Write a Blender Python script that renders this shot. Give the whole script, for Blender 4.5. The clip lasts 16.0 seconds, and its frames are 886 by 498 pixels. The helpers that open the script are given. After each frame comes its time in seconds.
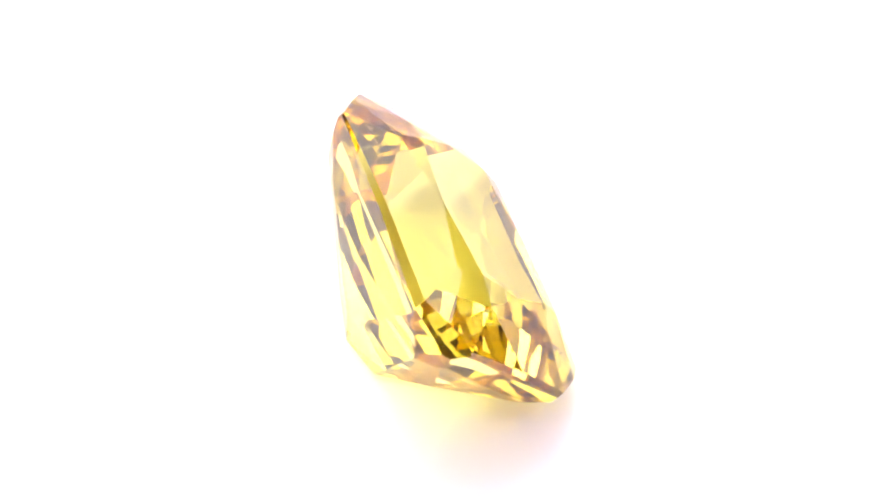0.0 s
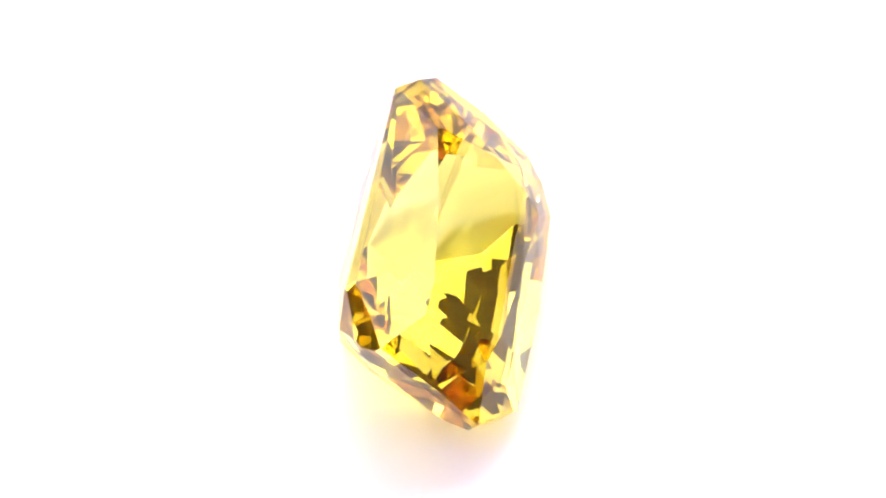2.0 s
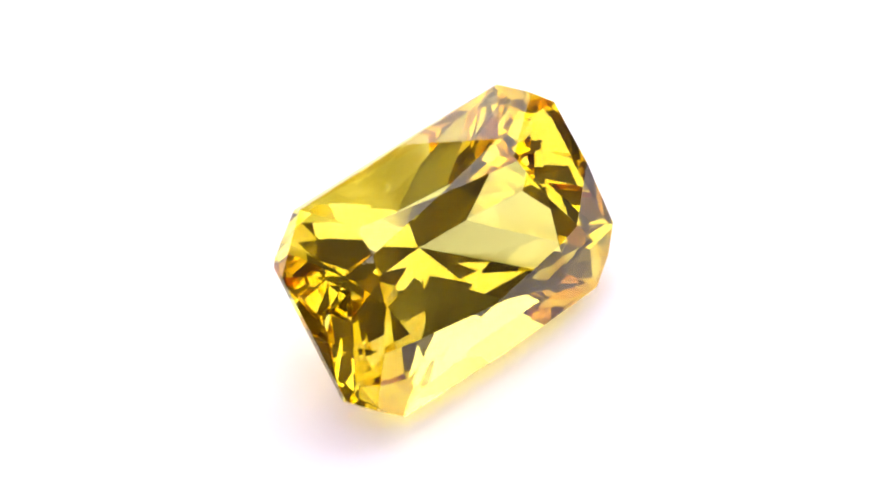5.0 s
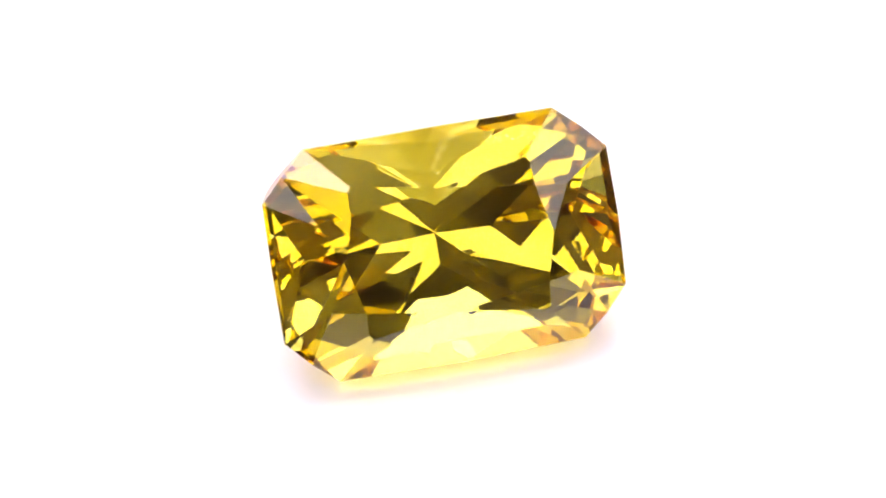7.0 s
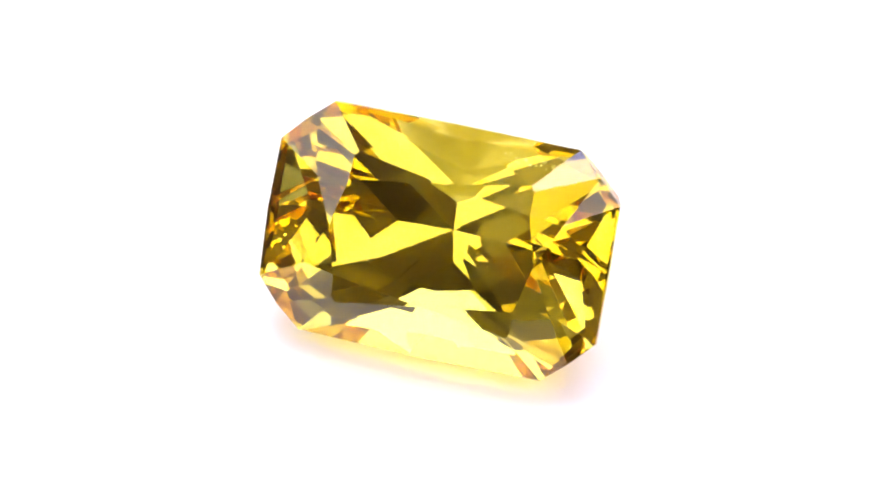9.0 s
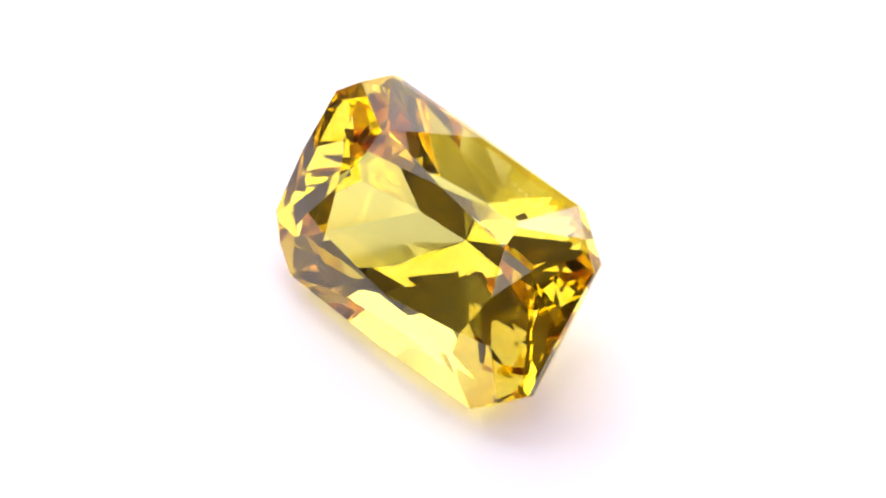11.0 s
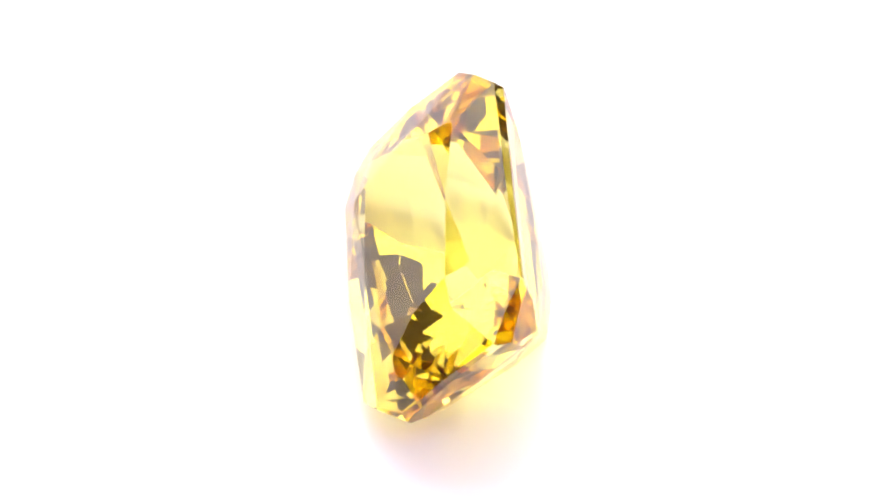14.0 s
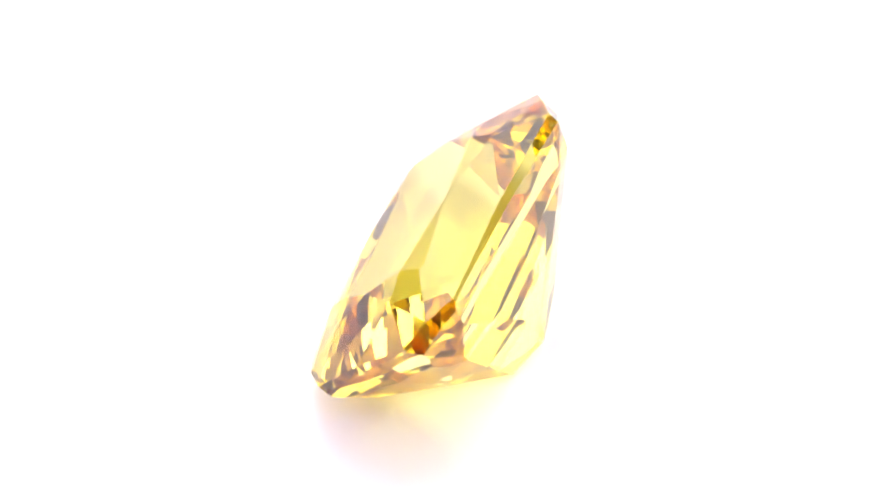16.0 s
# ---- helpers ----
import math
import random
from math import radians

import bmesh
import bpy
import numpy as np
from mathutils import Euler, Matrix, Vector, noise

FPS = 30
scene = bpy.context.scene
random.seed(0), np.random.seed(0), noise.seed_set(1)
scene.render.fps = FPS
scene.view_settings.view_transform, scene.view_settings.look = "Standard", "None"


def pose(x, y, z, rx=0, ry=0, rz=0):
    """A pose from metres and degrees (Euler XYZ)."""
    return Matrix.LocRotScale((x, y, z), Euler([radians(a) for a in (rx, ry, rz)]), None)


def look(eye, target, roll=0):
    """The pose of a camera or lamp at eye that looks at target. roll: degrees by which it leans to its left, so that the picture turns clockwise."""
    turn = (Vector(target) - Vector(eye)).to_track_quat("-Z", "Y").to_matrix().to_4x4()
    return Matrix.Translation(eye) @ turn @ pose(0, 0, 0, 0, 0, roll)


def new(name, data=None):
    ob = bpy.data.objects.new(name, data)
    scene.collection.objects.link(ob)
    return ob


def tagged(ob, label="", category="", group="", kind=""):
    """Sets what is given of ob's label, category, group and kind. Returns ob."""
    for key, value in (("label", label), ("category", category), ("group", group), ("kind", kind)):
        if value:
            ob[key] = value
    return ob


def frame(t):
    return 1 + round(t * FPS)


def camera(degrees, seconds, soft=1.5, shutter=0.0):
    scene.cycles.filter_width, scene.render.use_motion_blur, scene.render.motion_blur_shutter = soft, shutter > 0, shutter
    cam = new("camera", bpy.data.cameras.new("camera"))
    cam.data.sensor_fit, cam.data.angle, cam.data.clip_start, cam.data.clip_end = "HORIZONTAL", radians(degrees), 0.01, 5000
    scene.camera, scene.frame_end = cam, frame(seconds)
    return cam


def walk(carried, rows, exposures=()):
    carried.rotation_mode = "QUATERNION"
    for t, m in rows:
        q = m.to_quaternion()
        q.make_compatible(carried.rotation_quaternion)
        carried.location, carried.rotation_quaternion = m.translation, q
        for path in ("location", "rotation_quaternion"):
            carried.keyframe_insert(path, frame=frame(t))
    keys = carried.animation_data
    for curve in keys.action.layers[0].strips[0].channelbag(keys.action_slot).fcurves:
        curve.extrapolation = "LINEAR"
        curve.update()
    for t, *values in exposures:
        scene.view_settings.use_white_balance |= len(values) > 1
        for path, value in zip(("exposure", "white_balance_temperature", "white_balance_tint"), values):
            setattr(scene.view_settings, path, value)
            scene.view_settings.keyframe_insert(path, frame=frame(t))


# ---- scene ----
MM = 0.001

# ---------------------------------------------------------------- camera
TILT = 48.51          # lean of the stone's table from the horizontal, degrees
SPIN = -13.83         # degrees a second, about the vertical
FRONT = 7.80          # second at which the stone faces the camera
REST = 3.054          # height of the girdle's centre over the sheet, mm
ELEV, DIST, FOV = 51.1, 94.79, 15.0
SHIFT_X, SHIFT_Y = 0.048, 0.274


def eye_and_target():
    e = radians(ELEV)
    ahead = Vector((0, math.cos(e), -math.sin(e)))
    side = Vector((1, 0, 0))
    up = side.cross(ahead)
    centre = Vector((0, 0, REST)) - side * SHIFT_X - up * SHIFT_Y
    return (centre - ahead * DIST) * MM, centre * MM


cam = camera(FOV, 16.0, soft=2.0)
scene.cycles.max_bounces = scene.cycles.transmission_bounces = scene.cycles.glossy_bounces = 32
scene.cycles.caustics_refractive = scene.cycles.caustics_reflective = True
scene.cycles.blur_glossy = 0.0
EYE, TARGET = eye_and_target()
CAM_ROWS = [(0.0, look(EYE, TARGET, -1.32)), (16.0, look(EYE, TARGET, -1.32))]
EXPOSURES = [(0.0, 0.48), (1.5, 0.45), (3.0, 0.29), (4.2, 0.15), (6.5, 0.30), (8.0, 0.38), (9.0, 0.36), (11.5, 0.03), (13.0, 0.22), (14.5, 0.45), (16.0, 0.48)]
walk(cam, CAM_ROWS, EXPOSURES)

# ---------------------------------------------------------------- light
world = bpy.data.worlds.new("world")
scene.world = world
world.use_nodes = True
world.node_tree.nodes["Background"].inputs[0].default_value = (1.0, 0.98, 0.95, 1)
world.node_tree.nodes["Background"].inputs[1].default_value = 0.2


def panel_lamp(name, m, sx, sy, watts, colour):
    data = bpy.data.lights.new(name, "AREA")
    data.shape, data.size, data.size_y = "RECTANGLE", sx, sy
    data.energy, data.color = watts, colour
    ob = new(name, data)
    ob.matrix_world = m
    return ob


# a broad diffuser hangs low over the sheet, with three small cool lamps near its middle
SIDE, BACK, TOP = 0.245, 0.34, 0.138
FRONT_EDGE = 0.168
HOLE_X, HOLE_Y = 0.073, 0.034      # the diffuser leaves a bay open for the camera


def diffuser(x0, x1, y0, y1, glow=1.75):
    x, y, z = (x0 + x1) / 2, (y0 + y1) / 2, TOP - 0.004
    panel_lamp("diffuser_light", look((x, y, z), (x, y + 1e-6, 0)), x1 - x0, y1 - y0, glow * math.pi * (x1 - x0) * (y1 - y0), (1.0, 0.97, 0.98))


diffuser(-SIDE, -HOLE_X, -FRONT_EDGE, BACK)
diffuser(HOLE_X, SIDE, -FRONT_EDGE, BACK)
diffuser(-HOLE_X, HOLE_X, HOLE_Y, BACK, 2.7)
for cx, cy, glow in ((-0.001, -0.0195, 6.5), (-0.034, -0.037, 5.0), (0.034, -0.037, 5.0)):
    panel_lamp("cool_light", look((cx, cy, TOP - 0.006), (cx, cy + 1e-6, 0)), 0.020, 0.020, glow * math.pi * 0.0004, (0.48, 0.50, 1.0))


# ---------------------------------------------------------------- materials
def material(name):
    m = bpy.data.materials.new(name)
    m.use_nodes = True
    nt = m.node_tree
    return m, nt.nodes, nt.links, nt.nodes["Principled BSDF"]


def gem_material():
    """Sapphire: clear with a light yellow body, deeper gold for light that is thrown back and forth inside."""
    m, n, l, b = material("yellow_sapphire")
    b.inputs["Base Color"].default_value = (0.90, 0.87, 0.26, 1)
    b.inputs["Roughness"].default_value = 0.0
    b.inputs["IOR"].default_value = 1.77
    b.inputs["Transmission Weight"].default_value = 1.0
    through_it, back, fresnel = n.new("ShaderNodeBsdfRefraction"), n.new("ShaderNodeBsdfGlossy"), n.new("ShaderNodeFresnel")
    through_it.inputs["Color"].default_value = (0.95, 0.94, 0.53, 1)
    # gloss: clear off the outside, gold where light is thrown back whole inside
    gold, total = n.new("ShaderNodeMix"), n.new("ShaderNodeMapRange")
    gold.data_type = "RGBA"
    gold.inputs[6].default_value = (1.0, 0.98, 1.0, 1)
    gold.inputs[7].default_value = (0.96, 0.785, 0.035, 1)
    total.inputs["From Min"].default_value, total.inputs["From Max"].default_value = 0.6, 0.95
    l.new(fresnel.outputs[0], total.inputs["Value"])
    l.new(total.outputs[0], gold.inputs["Factor"])
    l.new(gold.outputs[2], back.inputs["Color"])
    through_it.inputs["Roughness"].default_value = back.inputs["Roughness"].default_value = 0.0
    through_it.inputs["IOR"].default_value = fresnel.inputs["IOR"].default_value = 1.77
    body, mix = n.new("ShaderNodeMixShader"), n.new("ShaderNodeMixShader")
    l.new(fresnel.outputs[0], body.inputs[0])
    l.new(through_it.outputs[0], body.inputs[1])
    l.new(back.outputs[0], body.inputs[2])
    # the faint waviness of a hand-polished facet
    co, wave, bump = n.new("ShaderNodeTexCoord"), n.new("ShaderNodeTexNoise"), n.new("ShaderNodeBump")
    wave.inputs["Scale"].default_value = 1300.0
    wave.inputs["Detail"].default_value = 4.0
    bump.inputs["Distance"].default_value = 0.0000002
    l.new(co.outputs["Object"], wave.inputs["Vector"])
    l.new(wave.outputs["Fac"], bump.inputs["Height"])
    for node in (b, through_it, back, fresnel):
        l.new(bump.outputs[0], node.inputs["Normal"])
    mix.inputs[0].default_value = 0.48
    l.new(b.outputs[0], mix.inputs[1])
    l.new(body.outputs[0], mix.inputs[2])
    l.new(mix.outputs[0], n["Material Output"].inputs["Surface"])
    return m


def plain_material(name, colour, rough, grain=0.02, size=900.0, bump=0.05):
    m, n, l, b = material(name)
    co = n.new("ShaderNodeTexCoord")
    big = n.new("ShaderNodeTexNoise")
    big.inputs["Scale"].default_value = size * 0.05
    fine = n.new("ShaderNodeTexNoise")
    fine.inputs["Scale"].default_value = size
    fine.inputs["Detail"].default_value = 6
    add = n.new("ShaderNodeMath")
    add.operation = "ADD"
    ramp = n.new("ShaderNodeMapRange")
    ramp.inputs["From Max"].default_value = 2.0
    ramp.inputs["To Min"].default_value, ramp.inputs["To Max"].default_value = 1 - grain, 1 + grain
    mul = n.new("ShaderNodeVectorMath")
    mul.operation = "SCALE"
    mul.inputs[0].default_value = colour
    bp = n.new("ShaderNodeBump")
    bp.inputs["Strength"].default_value = bump
    bp.inputs["Distance"].default_value = 0.0001
    for t in (big, fine):
        l.new(co.outputs["Object"], t.inputs["Vector"])
    l.new(big.outputs["Fac"], add.inputs[0])
    l.new(fine.outputs["Fac"], add.inputs[1])
    l.new(add.outputs[0], ramp.inputs["Value"])
    l.new(ramp.outputs[0], mul.inputs["Scale"])
    l.new(mul.outputs[0], b.inputs["Base Color"])
    l.new(fine.outputs["Fac"], bp.inputs["Height"])
    l.new(bp.outputs[0], b.inputs["Normal"])
    b.inputs["Roughness"].default_value = rough
    return m


GEM = gem_material()
SHEET = plain_material("white_acrylic", (0.935, 0.90, 0.985), 0.45)
FLECK = plain_material("pale_fleck", (0.85, 0.83, 0.70), 0.5, size=4000.0)
PANEL = plain_material("dull_panel", (0.13, 0.099, 0.07), 0.85, size=200.0)
SURROUND = plain_material("dark_surround", (0.040, 0.027, 0.018), 0.85, size=200.0)


# ---------------------------------------------------------------- the setting
def slab(name, lo, hi, mat, label, category):
    bm = bmesh.new()
    bmesh.ops.create_cube(bm, size=1.0)
    for v in bm.verts:
        v.co = Vector([lo[i] + (v.co[i] + 0.5) * (hi[i] - lo[i]) for i in range(3)])
    me = bpy.data.meshes.new(name)
    bm.to_mesh(me)
    bm.free()
    me.materials.append(mat)
    return tagged(new(name, me), label, category, kind="structure")


T = 0.004
slab("floor", (-SIDE, -SIDE, -T), (SIDE, BACK, 0), SHEET, "smooth white acrylic sheet under the stone", "floor")
slab("wall_north", (-SIDE, BACK, -T), (SIDE, BACK + T, TOP), SHEET, "plain white wall behind the white sheet", "wall")
slab("wall_south", (-SIDE, -SIDE - T, -T), (SIDE, -SIDE, TOP), SURROUND, "plain dark wall round the white sheet", "wall")
slab("wall_east", (SIDE, -SIDE - T, -T), (SIDE + T, BACK + T, TOP), SURROUND, "plain dark wall round the white sheet", "wall")
slab("wall_west", (-SIDE - T, -SIDE - T, -T), (-SIDE, BACK + T, TOP), SURROUND, "plain dark wall round the white sheet", "wall")
slab("ceiling", (-SIDE - T, -SIDE - T, TOP), (SIDE + T, BACK + T, TOP + T), PANEL, "plain dull brown panel over the sheet", "ceiling")


# ---------------------------------------------------------------- the stone
# the pavilion's cut: azimuth and slope of each facet, with the height, radius or reach that places it, mm
CULET = 4.648
MAIN_A, MAIN_B = (75.349, 0.962), (80.118, 1.012)
KEEL, LONG_2, LONG_1 = (1.156, 1.112), (88.913, 1.273, 2.36), (1.722, 3.387)
CORNER_1, CORNER_2, CORNER_3 = (51.922, 1.909, 4.91), (67.042, 1.079, -2.405), (49.155, 1.233, -2.399)
END_1, END_2, END_KEEL = (2.412, 4.969), (1.267, 1.245, -1.328), (14.034, 0.94, 1.598)
BREAK_END, BREAK_LONG, BREAK_LOW = (24.778, 1.251, -1.903), (73.576, 1.233, -2.301), (76.341, 1.205, -3.026)


def crown_and_pavilion():
    """The planes of the cut, each (facet name, normal, offset): a point p is inside where normal . p <= offset. Millimetres."""
    planes = []

    def mirror(name, n, d, sides=(1, -1)):
        seen = []
        for sx in (1, -1):
            for sy in sides:
                v = Vector((n[0] * sx, n[1] * sy, n[2]))
                if all((v - o).length > 1e-6 for o in seen):
                    seen.append(v)
                    planes.append((name, v, d))

    def through3(name, a, b, c):
        a, b, c = Vector(a), Vector(b), Vector(c)
        n = (b - a).cross(c - a).normalized()
        if n.dot(a) < 0:
            n = -n
        mirror(name, n, n.dot(a))

    h = 0.92
    t_long, t_corner, t_end = (0, 1.77, h), (2.61, 1.38, h), (2.96, 0, h)
    tip_a, tip_b = (2.49, 2.18, 0.72), (3.53, 1.25, 0.69)
    g_long, g_b, g_mid, g_c, g_end = (0, 3.38, 0.14), (3.55, 3.33, 0), (4.28, 2.69, 0.10), (4.93, 2.00, 0), (4.97, 0, 0.12)
    mirror("table_facet", (0, 0, 1), h)
    through3("star_facet", t_long, t_corner, tip_a)
    through3("star_facet", t_corner, t_end, tip_b)
    # main crown facets, from a corner of the table to the girdle
    def bezel(azimuth, t, g):
        a = radians(azimuth)
        c, k = math.cos(a), math.sin(a)
        run = (g[0] - t[0]) * c + (g[1] - t[1]) * k
        n = Vector((c * (h - g[2]), k * (h - g[2]), run)).normalized()
        mirror("bezel_facet", n, n.dot(Vector(g)))

    bezel(90, t_long, g_long)
    bezel(42, t_corner, g_mid)
    bezel(0, t_end, g_end)
    # upper girdle facets
    through3("upper_girdle_facet", g_long, g_b, tip_a)
    through3("upper_girdle_facet", g_b, g_mid, tip_a)
    through3("upper_girdle_facet", g_mid, g_c, tip_b)
    through3("upper_girdle_facet", g_c, g_end, tip_b)
    # girdle
    for p, q in ((g_long, g_b), (g_b, g_mid), (g_mid, g_c), (g_c, g_end)):
        through3("girdle_facet", p, q, (q[0], q[1], -1))
    # pavilion: each facet by azimuth, slope and a point on it, repeated about two mirror planes with a cutter's small errors
    dice = random.Random(11)

    def lower(name, azimuth, slope, point):
        for sx in (1,) if azimuth == 90 else (1, -1):
            for sy in (1,) if azimuth == 0 else (1, -1):
                a, rise = radians(azimuth + dice.gauss(0, 0.7)), slope + dice.gauss(0, 0.010)
                n = Vector((math.cos(a) * rise * sx, math.sin(a) * rise * sy, -1)) / math.hypot(rise, 1)
                planes.append((name, n, n.dot(Vector((point[0] * sx, point[1] * sy, point[2])))))

    def ring(azimuth, radius, z):
        a = radians(azimuth)
        return (radius * math.cos(a), radius * math.sin(a), z)

    culet = (0, 0, -CULET)
    rise = MAIN_B[1] * math.sin(radians(MAIN_B[0])) * KEEL[1]
    crest = MAIN_A[1] * math.cos(radians(MAIN_A[0])) * END_KEEL[2]
    lower("main_facet", *MAIN_A, culet)
    lower("main_facet", *MAIN_B, culet)
    lower("keel_facet", 90, KEEL[0], (0, KEEL[1], rise - CULET))
    lower("lower_facet", *LONG_2[:2], (0, LONG_2[2], -0.12 - LONG_1[0] * (LONG_1[1] - LONG_2[2])))
    lower("pavilion_facet", 90, LONG_1[0], (0, LONG_1[1], -0.12))
    lower("pavilion_facet", *CORNER_1[:2], ring(CORNER_1[0], CORNER_1[2], -0.12))
    lower("lower_facet", *CORNER_2[:2], ring(CORNER_2[0], 2.9, CORNER_2[2]))
    lower("lower_facet", *CORNER_3[:2], ring(CORNER_3[0], 3.6, CORNER_3[2]))
    lower("pavilion_facet", 0, END_1[0], (END_1[1], 0, -0.12))
    lower("lower_facet", *END_2[:2], (4.4, 0, END_2[2]))
    lower("keel_facet", *END_KEEL[:2], (END_KEEL[2], 0, crest - CULET))
    planes.append(("keel_facet", Vector((0, -math.sin(radians(TILT)), -math.cos(radians(TILT)))), 3.085))
    lower("break_facet", *BREAK_END[:2], ring(BREAK_END[0], 4.2, BREAK_END[2]))
    lower("break_facet", *BREAK_LONG[:2], ring(BREAK_LONG[0], 2.6, BREAK_LONG[2]))
    lower("break_facet", *BREAK_LOW[:2], ring(BREAK_LOW[0], 1.9, BREAK_LOW[2]))
    return planes


def clip(faces, n, d):
    """Cut a convex solid, a list of (tag, corners), by the plane: what remains, and the corners of the cut."""
    kept, cut = [], []
    for tag, pts in faces:
        out = []
        for i, p in enumerate(pts):
            q = pts[(i + 1) % len(pts)]
            a, b = n.dot(p) - d, n.dot(q) - d
            if a <= 1e-7:
                out.append(p)
            if (a < -1e-7 and b > 1e-7) or (a > 1e-7 and b < -1e-7):
                x = p + (q - p) * (a / (a - b))
                out.append(x)
                cut.append(x)
            elif abs(a) <= 1e-7:
                cut.append(p)
        if len(out) > 2:
            kept.append((tag, out))
    return kept, cut


def facets():
    corners = [Vector((x, y, z)) for x in (-8, 8) for y in (-8, 8) for z in (-8, 8)]
    faces = [("box", [corners[i] for i in q]) for q in ((0, 1, 3, 2), (4, 6, 7, 5), (0, 4, 5, 1), (2, 3, 7, 6), (0, 2, 6, 4), (1, 5, 7, 3))]
    for name, n, d in crown_and_pavilion():
        faces, cut = clip(faces, n, d)
        pts = []
        for p in cut:
            if all((p - o).length > 1e-5 for o in pts):
                pts.append(p)
        if len(pts) > 2:
            mid = sum(pts, Vector()) / len(pts)
            ax = (pts[0] - mid).normalized()
            ay = n.cross(ax)
            pts.sort(key=lambda p: math.atan2((p - mid).dot(ay), (p - mid).dot(ax)))
            faces.append((name, pts))
    return faces


def gemstone():
    faces = facets()
    gem = tagged(new("gemstone"), "clear bright yellow faceted sapphire with cut corners, resting on white acrylic", "gemstone")
    weld = []

    def welded(p):
        for o in weld:
            if (o - p).length < 2e-4:
                return o
        weld.append(p)
        return p

    for name, pts in faces:
        ring = []
        for p in pts:
            w = welded(p)
            if not ring or ring[-1] is not w:
                ring.append(w)
        if len(ring) > 2 and ring[0] is ring[-1]:
            ring.pop()
        if len(ring) < 3:
            continue
        me = bpy.data.meshes.new(name)
        me.from_pydata([p * MM for p in ring], [], [list(range(len(ring)))])
        me.materials.append(GEM)
        new(name, me).parent = gem
    lean = Matrix.Rotation(radians(TILT), 3, "X")
    return gem, 0.012 - min((lean @ p).z for p in weld)


stone, lowest = gemstone()


def inclusions():
    """A drift of pale flecks just under the crown."""
    dice = random.Random(3)
    bm = bmesh.new()
    for i in range(34):
        at = Vector((dice.uniform(1.5, 3.1), 2.72 + dice.gauss(0, 0.10), dice.uniform(0.06, 0.22)))
        size = dice.uniform(0.008, 0.022)
        made = bmesh.ops.create_icosphere(bm, subdivisions=1, radius=size)
        for v in made["verts"]:
            v.co = (v.co * dice.uniform(0.7, 1.3) + at) * MM
    me = bpy.data.meshes.new("inclusion_flecks")
    bm.to_mesh(me)
    bm.free()
    me.materials.append(FLECK)
    ob = tagged(new("inclusion_flecks", me), "tiny pale flecks inside the stone", kind="stuff")
    ob.parent = stone


inclusions()


def drift(t):
    """The slow slide of the stone on the turning sheet, mm."""
    ts = (0, 3, 4.2, 6.5, 7.9, 9.2, 11.5, 13, 16)
    xs = (0.10, 0.02, 0.06, 0.09, 0.04, -0.02, -0.12, -0.07, -0.16)
    ys = (-0.10, -0.25, -0.18, 0.06, 0.19, 0.20, 0.04, -0.16, -0.20)
    return float(np.interp(t, ts, xs)), float(np.interp(t, ts, ys))


def motions():
    rows = []
    for i in range(33):
        t = i * 0.5
        dx, dy = drift(t)
        m = Matrix.Translation((dx * MM, dy * MM, lowest * MM)) @ pose(0, 0, 0, 0, 0, SPIN * (t - FRONT)) @ pose(-0.0995 * MM, -0.3256 * MM, 0, TILT, 0, 0)
        rows.append((t, m))
    walk(stone, rows)


motions()
